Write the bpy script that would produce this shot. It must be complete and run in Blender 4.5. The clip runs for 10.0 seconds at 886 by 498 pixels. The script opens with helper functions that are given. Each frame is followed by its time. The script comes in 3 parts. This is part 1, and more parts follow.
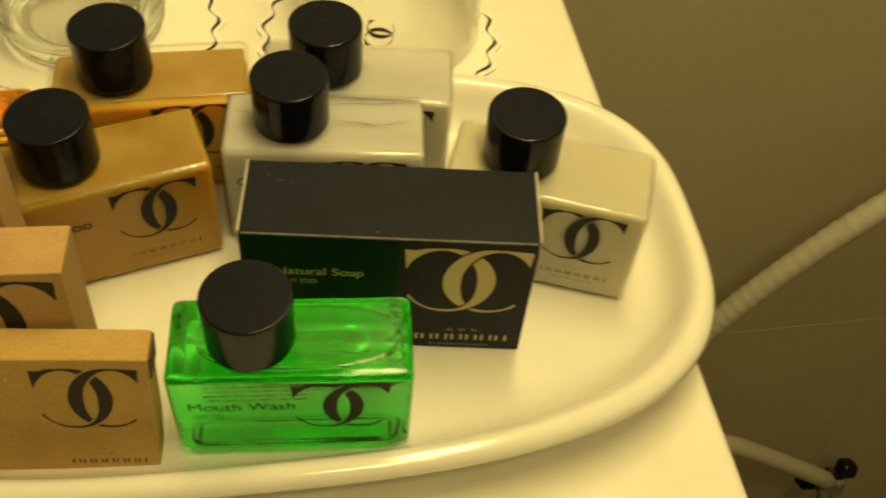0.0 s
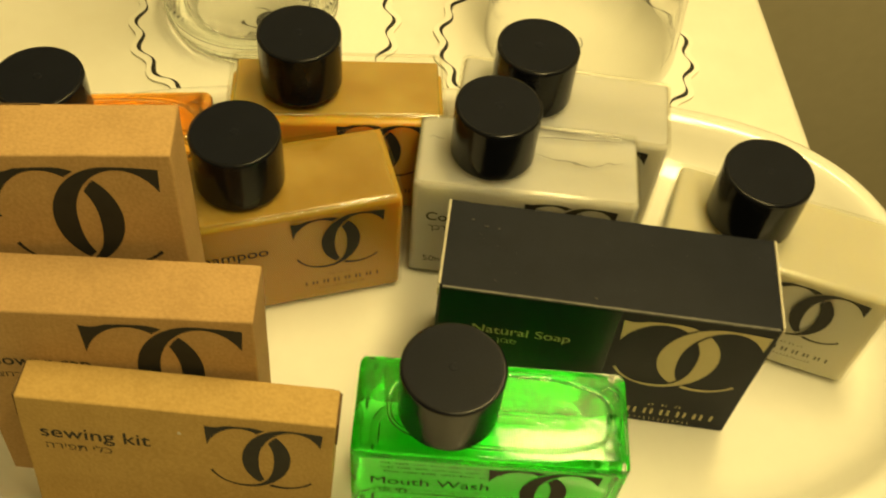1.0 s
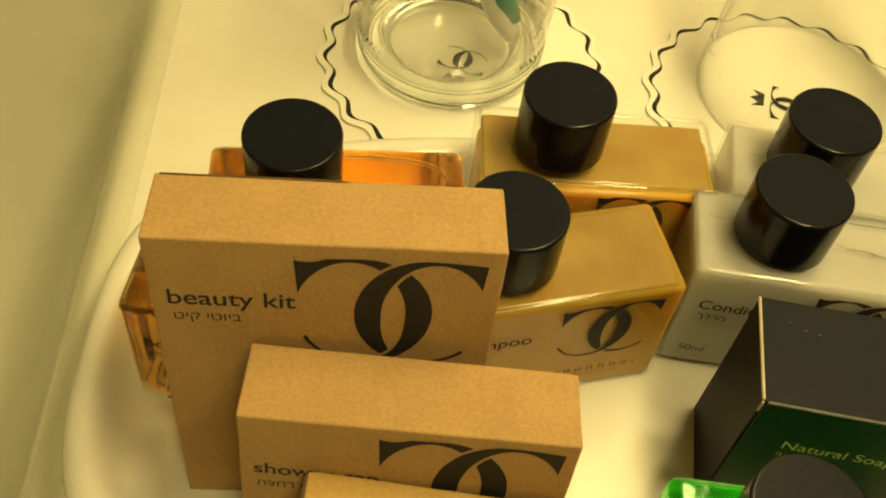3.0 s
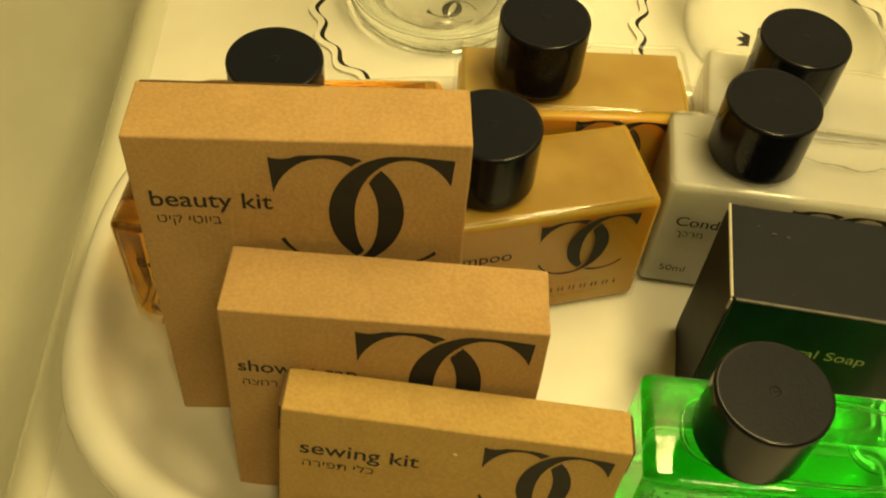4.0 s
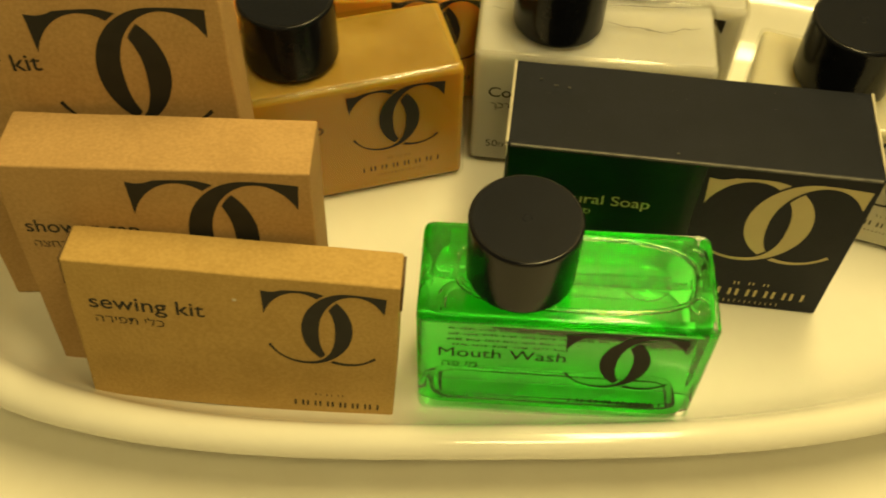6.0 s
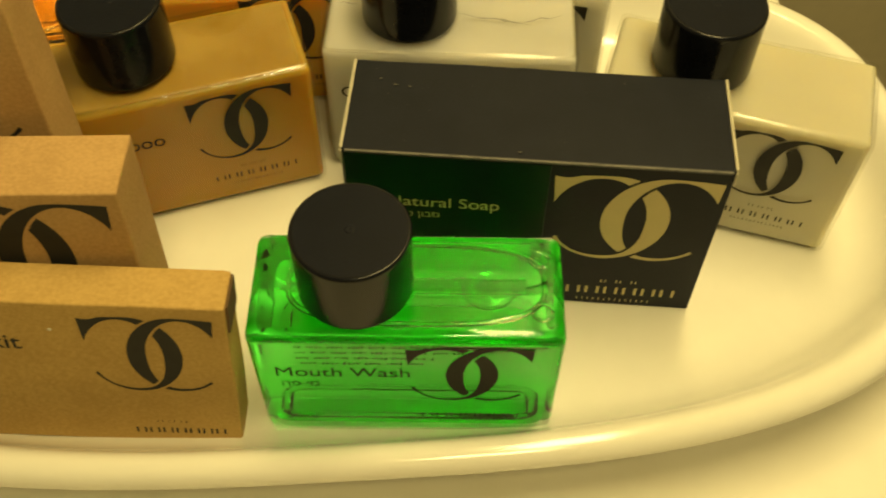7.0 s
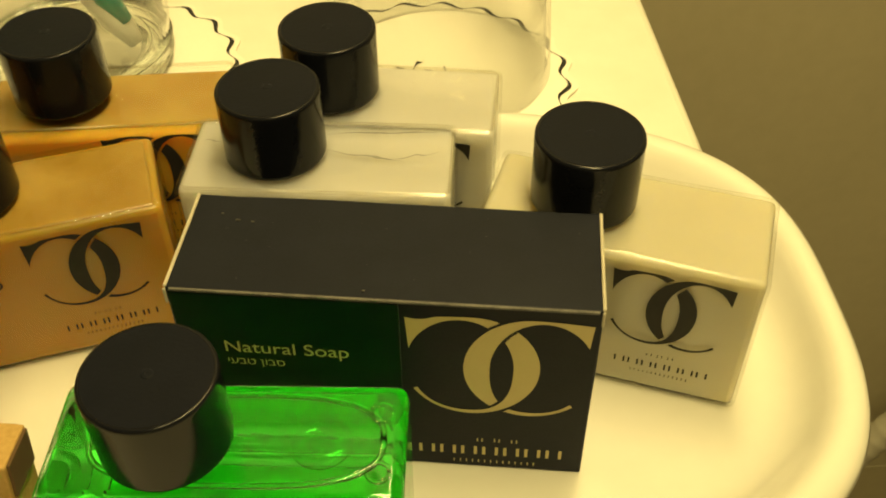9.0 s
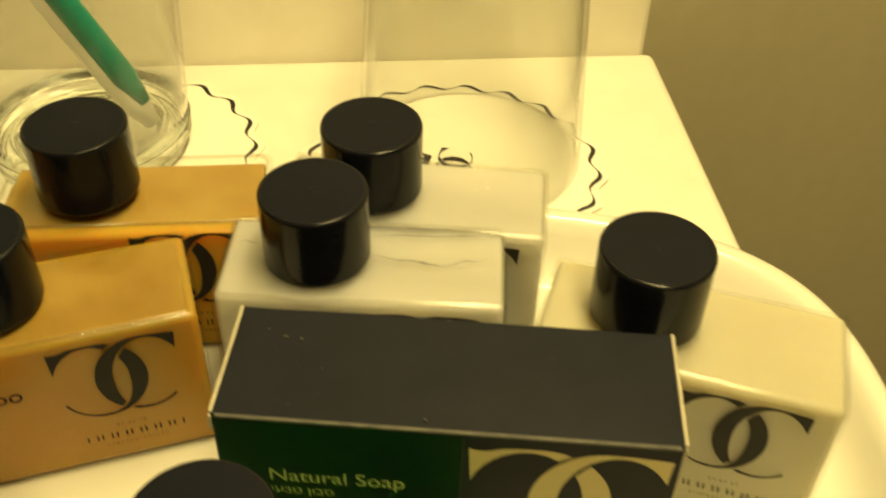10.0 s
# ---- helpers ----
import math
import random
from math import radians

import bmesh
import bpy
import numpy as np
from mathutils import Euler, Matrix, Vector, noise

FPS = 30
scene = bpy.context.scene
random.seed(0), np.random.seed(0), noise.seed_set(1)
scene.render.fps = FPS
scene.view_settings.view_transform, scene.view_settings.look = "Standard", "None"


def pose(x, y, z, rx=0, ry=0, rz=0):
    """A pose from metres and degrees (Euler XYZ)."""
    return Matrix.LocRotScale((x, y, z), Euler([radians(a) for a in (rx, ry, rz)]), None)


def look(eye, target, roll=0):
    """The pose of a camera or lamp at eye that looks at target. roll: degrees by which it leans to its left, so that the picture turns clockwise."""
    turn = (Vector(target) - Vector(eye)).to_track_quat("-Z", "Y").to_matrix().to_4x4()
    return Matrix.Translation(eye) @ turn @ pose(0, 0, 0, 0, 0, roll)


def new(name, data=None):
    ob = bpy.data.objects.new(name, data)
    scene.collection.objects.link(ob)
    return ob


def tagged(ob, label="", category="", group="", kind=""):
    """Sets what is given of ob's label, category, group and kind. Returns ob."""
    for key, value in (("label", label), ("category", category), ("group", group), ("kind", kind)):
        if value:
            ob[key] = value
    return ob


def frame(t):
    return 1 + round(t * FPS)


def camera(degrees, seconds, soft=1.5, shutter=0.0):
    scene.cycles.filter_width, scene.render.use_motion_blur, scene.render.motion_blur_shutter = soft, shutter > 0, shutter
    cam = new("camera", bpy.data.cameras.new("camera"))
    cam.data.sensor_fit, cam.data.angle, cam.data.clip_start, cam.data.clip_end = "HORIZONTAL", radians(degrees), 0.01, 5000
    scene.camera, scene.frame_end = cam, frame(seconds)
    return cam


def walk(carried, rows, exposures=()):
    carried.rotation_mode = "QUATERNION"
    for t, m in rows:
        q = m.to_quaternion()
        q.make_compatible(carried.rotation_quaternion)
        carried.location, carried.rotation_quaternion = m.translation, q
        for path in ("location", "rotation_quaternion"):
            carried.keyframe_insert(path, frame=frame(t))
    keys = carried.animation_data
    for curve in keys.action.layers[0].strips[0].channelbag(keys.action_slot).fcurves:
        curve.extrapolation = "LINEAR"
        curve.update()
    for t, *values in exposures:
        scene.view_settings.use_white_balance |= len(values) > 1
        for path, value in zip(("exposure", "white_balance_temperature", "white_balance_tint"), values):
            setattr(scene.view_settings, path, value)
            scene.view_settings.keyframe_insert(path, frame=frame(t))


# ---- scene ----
cam = camera(47.01, 10.0, soft=1.9, shutter=0.3)
# seconds, place in metres, turn in degrees
PATH = [
    (0.0, 0.0126, -0.1873, 0.2421, 38.93, -4.00, -9.26),
    (0.5, -0.0010, -0.1675, 0.2299, 38.21, -2.93, -4.24),
    (1.0, -0.0150, -0.1498, 0.2286, 37.01, -3.84, -2.52),
    (1.5, -0.0306, -0.1339, 0.2270, 37.67, -3.68, -1.36),
    (1.7, -0.0395, -0.1274, 0.2271, 36.97, -4.36, -0.73),
    (2.0, -0.0509, -0.1218, 0.2231, 37.57, -4.22, -0.39),
    (2.2, -0.0603, -0.1178, 0.2236, 37.26, -4.94, -0.14),
    (2.5, -0.0690, -0.1158, 0.2199, 37.41, -4.74, 0.17),
    (2.7, -0.0738, -0.1152, 0.2158, 37.11, -5.13, 0.22),
    (3.8, -0.0682, -0.1322, 0.2103, 37.21, -4.06, -0.46),
    (4.0, -0.0640, -0.1361, 0.2081, 37.27, -3.26, -0.15),
    (4.5, -0.0582, -0.1455, 0.2020, 36.72, -2.63, -0.49),
    (5.0, -0.0503, -0.1541, 0.1990, 36.32, -1.95, -0.93),
    (5.2, -0.0467, -0.1564, 0.1975, 36.24, -1.53, -1.36),
    (6.3, -0.0101, -0.1634, 0.2000, 36.77, -0.49, -2.60),
    (6.5, -0.0077, -0.1585, 0.1959, 36.10, -1.20, -3.87),
    (7.0, 0.0097, -0.1540, 0.1943, 35.84, -0.37, -4.76),
    (7.5, 0.0254, -0.1497, 0.1928, 36.35, -0.22, -4.77),
    (8.0, 0.0372, -0.1419, 0.1898, 36.77, -0.54, -4.21),
    (8.5, 0.0500, -0.1333, 0.1853, 41.08, -0.67, -3.83),
    (9.0, 0.0412, -0.1476, 0.1745, 45.72, 0.31, -4.32),
    (9.5, 0.0430, -0.1524, 0.1703, 49.42, -0.15, -4.92),
    (10.0, 0.0270, -0.1304, 0.1746, 48.81, -1.34, -4.83),
]
walk(cam, [(t, pose(x, y, z, rx, ry, rz)) for t, x, y, z, rx, ry, rz in PATH],
     exposures=[(0.0, -0.55), (1.0, -0.30), (2.0, -0.27), (2.5, -0.33), (4.0, -0.31), (5.0, -0.30), (6.5, -0.36), (7.5, -0.41), (8.5, -0.36), (9.2, -0.18), (10.0, -0.12)])

# ---- light ----
WARM = (1.0, 0.79, 0.30)
world = bpy.data.worlds.new("room_air")
world.use_nodes = True
world.node_tree.nodes["Background"].inputs[0].default_value = (1.0, 0.82, 0.40, 1)
world.node_tree.nodes["Background"].inputs[1].default_value = 0.095
scene.world = world


def area_lamp(name, m, sx, sy, watts, colour=WARM):
    data = bpy.data.lights.new(name, "AREA")
    data.shape, data.size, data.size_y = "RECTANGLE", sx, sy
    data.energy, data.color = watts, colour
    ob = new(name, data)
    ob.matrix_world = m
    return ob


area_lamp("ceiling_lamp", look((0.16, -0.66, 1.30), (0.0, 0.0, 0.0)), 0.26, 0.26, 8.0)
area_lamp("mirror_lamp", look((0.13, 0.135, 0.54), (0.09, 0.135, 0.0)), 0.60, 0.08, 7.0, (1.0, 0.775, 0.30))


# ---- materials ----
def material(name, colour, rough=0.5, metal=0.0, spec=0.5, second=None, scale=30.0, amount=0.5, bump=0.0, bump_scale=400.0,
             coat=0.0, sss=0.0, sss_radius=(0.004, 0.003, 0.002), transmission=0.0, ior=1.45, detail=4.0, stretch=(1, 1, 1), fine=0.45):
    mat = bpy.data.materials.new(name)
    mat.use_nodes = True
    nt = mat.node_tree
    b = nt.nodes["Principled BSDF"]
    b.inputs["Roughness"].default_value = rough
    b.inputs["Metallic"].default_value = metal
    b.inputs["Specular IOR Level"].default_value = spec
    b.inputs["Coat Weight"].default_value = coat
    b.inputs["Coat Roughness"].default_value = 0.06
    b.inputs["IOR"].default_value = ior
    b.inputs["Transmission Weight"].default_value = transmission
    if sss:
        b.inputs["Subsurface Weight"].default_value = sss
        b.inputs["Subsurface Radius"].default_value = sss_radius
        b.inputs["Subsurface Scale"].default_value = 1.0
    b.inputs["Base Color"].default_value = (*colour, 1)
    co = nt.nodes.new("ShaderNodeTexCoord")
    mp = nt.nodes.new("ShaderNodeMapping")
    mp.inputs["Scale"].default_value = stretch
    nt.links.new(co.outputs["Object"], mp.inputs[0])
    if second is not None:
        n1 = nt.nodes.new("ShaderNodeTexNoise")
        n1.inputs["Scale"].default_value, n1.inputs["Detail"].default_value = scale, detail
        n2 = nt.nodes.new("ShaderNodeTexNoise")
        n2.inputs["Scale"].default_value, n2.inputs["Detail"].default_value = scale * 14, 3.0
        nt.links.new(mp.outputs[0], n1.inputs[0]); nt.links.new(mp.outputs[0], n2.inputs[0])
        add = nt.nodes.new("ShaderNodeMath"); add.operation = "MULTIPLY_ADD"
        add.inputs[1].default_value, add.inputs[2].default_value = fine, 0.225 - fine / 2
        nt.links.new(n2.outputs[0], add.inputs[0])
        add2 = nt.nodes.new("ShaderNodeMath"); add2.operation = "MULTIPLY_ADD"; add2.inputs[1].default_value = 0.55
        nt.links.new(n1.outputs[0], add2.inputs[0]); nt.links.new(add.outputs[0], add2.inputs[2])
        ramp = nt.nodes.new("ShaderNodeMapRange")
        ramp.inputs["From Min"].default_value, ramp.inputs["From Max"].default_value = 0.5 - 0.14, 0.5 + 0.14
        ramp.inputs["To Min"].default_value, ramp.inputs["To Max"].default_value = 0.5 - amount / 2, 0.5 + amount / 2
        nt.links.new(add2.outputs[0], ramp.inputs[0])
        mix = nt.nodes.new("ShaderNodeMix"); mix.data_type = "RGBA"
        mix.inputs["A"].default_value, mix.inputs["B"].default_value = (*colour, 1), (*second, 1)
        nt.links.new(ramp.outputs[0], mix.inputs["Factor"])
        nt.links.new(mix.outputs["Result"], b.inputs["Base Color"])
    if bump:
        n3 = nt.nodes.new("ShaderNodeTexNoise")
        n3.inputs["Scale"].default_value, n3.inputs["Detail"].default_value = bump_scale, 5.0
        nt.links.new(mp.outputs[0], n3.inputs[0])
        bp = nt.nodes.new("ShaderNodeBump")
        bp.inputs["Strength"].default_value, bp.inputs["Distance"].default_value = bump, 0.0005
        nt.links.new(n3.outputs[0], bp.inputs["Height"])
        nt.links.new(bp.outputs[0], b.inputs["Normal"])
    return mat


def clear_glass(name, colour=(1, 1, 1), rough=0.0, ior=1.5, bump=0.0, bump_scale=60.0):
    return material(name, colour, rough, transmission=1.0, ior=ior, bump=bump, bump_scale=bump_scale)


def thin_clear(name, colour=(0.97, 0.98, 0.96), rough=0.03, edge=0.6, least=0.025):
    """Thin clear plastic or glass: light passes straight on, with gloss that grows towards the edges."""
    mat = bpy.data.materials.new(name)
    mat.use_nodes = True
    nt = mat.node_tree
    nt.nodes.remove(nt.nodes["Principled BSDF"])
    lw = nt.nodes.new("ShaderNodeLayerWeight")
    lw.inputs[0].default_value = 0.5
    pw = nt.nodes.new("ShaderNodeMath"); pw.operation = "POWER"; pw.inputs[1].default_value = 4.0
    ml = nt.nodes.new("ShaderNodeMath"); ml.operation = "MULTIPLY_ADD"; ml.inputs[1].default_value, ml.inputs[2].default_value = edge, least
    tr = nt.nodes.new("ShaderNodeBsdfTransparent"); tr.inputs[0].default_value = (*colour, 1)
    gl = nt.nodes.new("ShaderNodeBsdfGlossy"); gl.inputs["Roughness"].default_value = rough
    mx = nt.nodes.new("ShaderNodeMixShader")
    nt.links.new(lw.outputs["Facing"], pw.inputs[0]); nt.links.new(pw.outputs[0], ml.inputs[0]); nt.links.new(ml.outputs[0], mx.inputs[0])
    nt.links.new(tr.outputs[0], mx.inputs[1]); nt.links.new(gl.outputs[0], mx.inputs[2])
    nt.links.new(mx.outputs[0], nt.nodes["Material Output"].inputs[0])
    return mat


M_SKIN = thin_clear("clear_plastic_skin", (0.97, 0.97, 0.95), 0.06, 0.35)
M_TUMBLER = thin_clear("thin_glass", (0.99, 0.993, 0.985), 0.02, 1.0, 0.03)
M_BASE = thin_clear("thick_glass", (0.96, 0.97, 0.94), 0.08, 1.0, 0.06)
M_RIM = thin_clear("clear_plastic_rim", (0.98, 0.97, 0.94), 0.28, 0.05, 0.07)
M_COUNTER = material("counter_stone", (0.80, 0.78, 0.70), 0.28, second=(0.74, 0.71, 0.62), scale=6, amount=0.8, bump=0.02, bump_scale=90)
M_UPSTAND = material("upstand_stone", (0.82, 0.78, 0.67), 0.35, second=(0.76, 0.71, 0.60), scale=7, amount=0.8)
M_BASIN = material("basin_ceramic", (0.74, 0.73, 0.60), 0.15, second=(0.66, 0.65, 0.53), scale=5, amount=0.6, coat=0.4)
M_WALL = material("wall_tile_grey", (0.52, 0.47, 0.325), 0.55, second=(0.465, 0.42, 0.285), scale=9, amount=0.8, bump=0.08, bump_scale=60)
M_JOINT = material("tile_joint", (0.30, 0.27, 0.21), 0.9)
M_ROOM = material("room_paint", (0.62, 0.58, 0.48), 0.8, second=(0.58, 0.54, 0.44), scale=3)
M_FLOOR = material("floor_tile", (0.20, 0.18, 0.14), 0.6, second=(0.16, 0.14, 0.11), scale=6)
M_TRAY = material("tray_glaze", (0.76, 0.745, 0.68), 0.12, second=(0.72, 0.705, 0.64), scale=12, amount=0.7, coat=0.5, bump=0.015, bump_scale=40)
M_KRAFT = material("kraft_card", (0.50, 0.325, 0.145), 0.82, spec=0.2, second=(0.335, 0.205, 0.083), scale=95, amount=0.45, bump=0.3, bump_scale=1300, fine=0.8)
M_KRAFT_B = material("yellow_kraft_card", (0.50, 0.34, 0.125), 0.8, spec=0.2, second=(0.35, 0.222, 0.07), scale=95, amount=0.45, bump=0.3, bump_scale=1300, fine=0.8)
# near-black brown that puts the shade of a slit into the colour
M_SLIT_SHADE = material("kraft_slit_shade", (0.10, 0.06, 0.025), 0.95)
M_INK = material("black_ink", (0.016, 0.0155, 0.016), 0.6, spec=0.2, second=(0.03, 0.028, 0.024), scale=300)
M_CAP = material("cap_plastic", (0.0045, 0.005, 0.008), 0.18, spec=0.25, second=(0.008, 0.009, 0.013), scale=120, bump=0.03, bump_scale=900)
M_CAP_FACE = material("cap_face_plastic", (0.005, 0.006, 0.0105), 0.40, spec=0.10, second=(0.008, 0.0095, 0.016), scale=140, bump=0.10, bump_scale=1400)
M_BLACK_CARD = material("black_card", (0.0075, 0.0088, 0.0145), 0.48, spec=0.13, second=(0.0135, 0.0155, 0.024), scale=160, bump=0.08, bump_scale=1500)
M_GREEN_CARD = material("green_card", (0.0013, 0.0062, 0.004), 0.33, spec=0.22, second=(0.002, 0.0088, 0.0058), scale=120)
M_CARD_EDGE = material("worn_card_edge", (0.62, 0.58, 0.46), 0.8, second=(0.35, 0.32, 0.25), scale=300)
M_FOLD = material("rubbed_fold", (0.05, 0.05, 0.05), 0.6, second=(0.14, 0.135, 0.12), scale=220, amount=1.0)
M_SCUFF = material("pale_scuff", (0.12, 0.115, 0.10), 0.8)
M_GOLD = material("pale_gold_ink", (0.52, 0.44, 0.20), 0.45, second=(0.46, 0.38, 0.17), scale=250)
M_MINT = clear_glass("green_mouthwash", (0.10, 0.95, 0.10), 0.0, 1.06, 0.05, 150)
M_AMBER_CLEAR = thin_clear("clear_amber_gel", (0.975, 0.80, 0.38), 0.05, 0.4)
M_BUBBLE = thin_clear("bubble_skin", (0.90, 1.0, 0.88), 0.03, 0.8, 0.10)
M_SHELL = clear_glass("clear_plastic", (0.97, 0.98, 0.96), 0.0, 1.45, 0.16, 170)
M_SHAMPOO = material("amber_shampoo", (0.40, 0.205, 0.028), 0.25, second=(0.50, 0.285, 0.052), scale=32, amount=0.7, detail=2.0, sss=1.0, sss_radius=(0.015, 0.0075, 0.0018), spec=0.3, fine=0.06)
M_SHAMPOO_B = material("bright_amber_shampoo", (0.62, 0.31, 0.04), 0.25, second=(0.70, 0.38, 0.065), scale=36, amount=0.6, detail=2.0, sss=1.0, sss_radius=(0.010, 0.005, 0.0012), spec=0.3, fine=0.06)
M_CONDITIONER = material("milky_conditioner", (0.43, 0.425, 0.41), 0.22, second=(0.58, 0.575, 0.55), scale=30, amount=0.8, detail=2.0, sss=1.0, sss_radius=(0.016, 0.015, 0.012), spec=0.4, stretch=(0.6, 2, 1.2), fine=0.05)
M_SETTLED = material("pale_settled_shampoo", (0.46, 0.33, 0.10), 0.16, second=(0.31, 0.18, 0.035), scale=60, amount=0.9, detail=2.0, sss=0.6, sss_radius=(0.005, 0.003, 0.001), spec=0.4, fine=0.08)
M_CLOUDY = material("cloudy_top_shampoo", (0.25, 0.145, 0.020), 0.2, second=(0.42, 0.285, 0.075), scale=55, amount=1.0, detail=3.0, sss=0.5, sss_radius=(0.004, 0.003, 0.001), spec=0.45, fine=0.1)
M_LOTION = material("cream_lotion", (0.48, 0.455, 0.35), 0.25, second=(0.56, 0.53, 0.415), scale=34, amount=0.6, detail=2.0, sss=1.0, sss_radius=(0.010, 0.009, 0.006), spec=0.35, fine=0.06)
M_GLASS = clear_glass("tumbler_glass", (0.97, 0.99, 0.96), 0.0, 1.5)
M_PAPER = material("doily_paper", (0.84, 0.82, 0.74), 0.85, second=(0.80, 0.78, 0.69), scale=60, bump=0.05, bump_scale=700)
# grey for the painted refraction streaks on the conditioner shoulders
M_STREAK = material("bubble_edge_shade", (0.30, 0.295, 0.28), 0.5, second=(0.15, 0.147, 0.14), scale=180, amount=0.9)
M_HOSE = material("braided_hose", (0.55, 0.52, 0.42), 0.45, second=(0.45, 0.42, 0.33), scale=300)
M_CHROME = material("chrome", (0.75, 0.73, 0.68), 0.15, metal=1.0)
M_TEAL = material("teal_plastic", (0.0, 0.22, 0.17), 0.3, coat=0.3)
M_WHITE_PLASTIC = material("white_plastic", (0.82, 0.83, 0.80), 0.3, coat=0.3)


# ---- mesh helpers ----
def link(name, bm, mat, parent=None, smooth=False):
    me = bpy.data.meshes.new(name)
    bm.normal_update()
    bm.to_mesh(me)
    bm.free()
    if mat:
        me.materials.append(mat)
    if smooth:
        big = max(f.area for f in me.polygons)
        for f in me.polygons:
            f.use_smooth = smooth is True or f.area < smooth * big
    ob = new(name, me)
    if parent is not None:
        ob.parent = parent
    return ob


def part(name, bm, mat, parent, label="", smooth=False):
    return tagged(link(name, bm, mat, parent, smooth), label)


def thing(name, label, category, m=None, group="", kind=""):
    ob = new(name)
    if m is not None:
        ob.matrix_world = m
    ob.empty_display_size = 0.01
    return tagged(ob, label, category, group, kind)


def box(x0, y0, z0, x1, y1, z1, bevel=0.0, seg=2):
    bm = bmesh.new()
    bmesh.ops.create_cube(bm, size=1.0)
    for v in bm.verts:
        v.co = Vector((x0 + (v.co.x + 0.5) * (x1 - x0), y0 + (v.co.y + 0.5) * (y1 - y0), z0 + (v.co.z + 0.5) * (z1 - z0)))
    if bevel:
        bmesh.ops.bevel(bm, geom=list(bm.edges), offset=bevel, segments=seg, profile=0.5, affect="EDGES")
    return bm


def lathe(profile, n=48, cx=0.0, cy=0.0, close=False):
    """Turns a list of (radius, height) about the upright axis."""
    bm = bmesh.new()
    rings = []
    for r, z in profile:
        if r < 1e-6:
            rings.append([bm.verts.new((cx, cy, z))])
        else:
            rings.append([bm.verts.new((cx + r * math.cos(2 * math.pi * k / n), cy + r * math.sin(2 * math.pi * k / n), z)) for k in range(n)])
    pairs = list(zip(rings, rings[1:])) + ([(rings[-1], rings[0])] if close else [])
    for a, b in pairs:
        for k in range(n):
            q = (k + 1) % n
            if len(a) == 1 and len(b) == 1:
                continue
            if len(a) == 1:
                bm.faces.new((a[0], b[k], b[q]))
            elif len(b) == 1:
                bm.faces.new((a[k], b[0], a[q]))
            else:
                bm.faces.new((a[k], b[k], b[q], a[q]))
    bmesh.ops.recalc_face_normals(bm, faces=list(bm.faces))
    return bm


def tube(points, radius, n=12):
    bm = bmesh.new()
    rings = []
    for i, p in enumerate(points):
        a, b = points[max(i - 1, 0)], points[min(i + 1, len(points) - 1)]
        d = (Vector(b) - Vector(a)).normalized()
        s = d.cross(Vector((0.3, 1, 0.2))).normalized()
        u = s.cross(d)
        r = radius(i) if callable(radius) else radius
        rings.append([bm.verts.new(Vector(p) + r * (math.cos(2 * math.pi * k / n) * s + math.sin(2 * math.pi * k / n) * u)) for k in range(n)])
    for a, b in zip(rings, rings[1:]):
        for k in range(n):
            bm.faces.new((a[k], a[(k + 1) % n], b[(k + 1) % n], b[k]))
    bm.faces.new(rings[0])
    bm.faces.new(rings[-1])
    bmesh.ops.recalc_face_normals(bm, faces=list(bm.faces))
    return bm


def words(name, text, x, z, width, mat, parent, y=-0.00012, rtl=False, bold=0.0):
    """Printed words on a front face: left end, baseline and width in metres."""
    cu = bpy.data.curves.new(name, "FONT")
    cu.body = text[::-1] if rtl else text
    cu.size = 1.0
    cu.offset = bold
    ob = bpy.data.objects.new(name, cu)
    scene.collection.objects.link(ob)
    me = bpy.data.meshes.new_from_object(ob.evaluated_get(bpy.context.evaluated_depsgraph_get()))
    bpy.data.objects.remove(ob)
    xs = [v.co.x for v in me.vertices] or [0, 1]
    k = width / max(max(xs) - min(xs), 1e-6)
    x0 = min(xs)
    for v in me.vertices:
        px, pz = x + (v.co.x - x0) * k, z + v.co.y * k
        v.co = Vector((px, y(px, pz) if callable(y) else y, pz))
    me.materials.clear()
    me.materials.append(mat)
    out = new(name, me)
    out.parent = parent
    return out


def in_stroke(u, v, gap, upper):
    """Whether a point lies on the right-hand letter's stroke, widened by a gap."""
    out = ((u - 0.69) / (0.375 + gap)) ** 2 + ((v - 0.5) / (0.5 + gap)) ** 2
    if upper:
        inner = ((u - 0.745) / (0.286 - gap)) ** 2 + ((v - 0.5) / (0.47 - gap)) ** 2
    else:
        inner = abs((u - 0.71) / (0.251 - gap)) ** 2.6 + abs((v - 0.5) / (0.465 - gap)) ** 2.6
    return out < 1.0 < inner


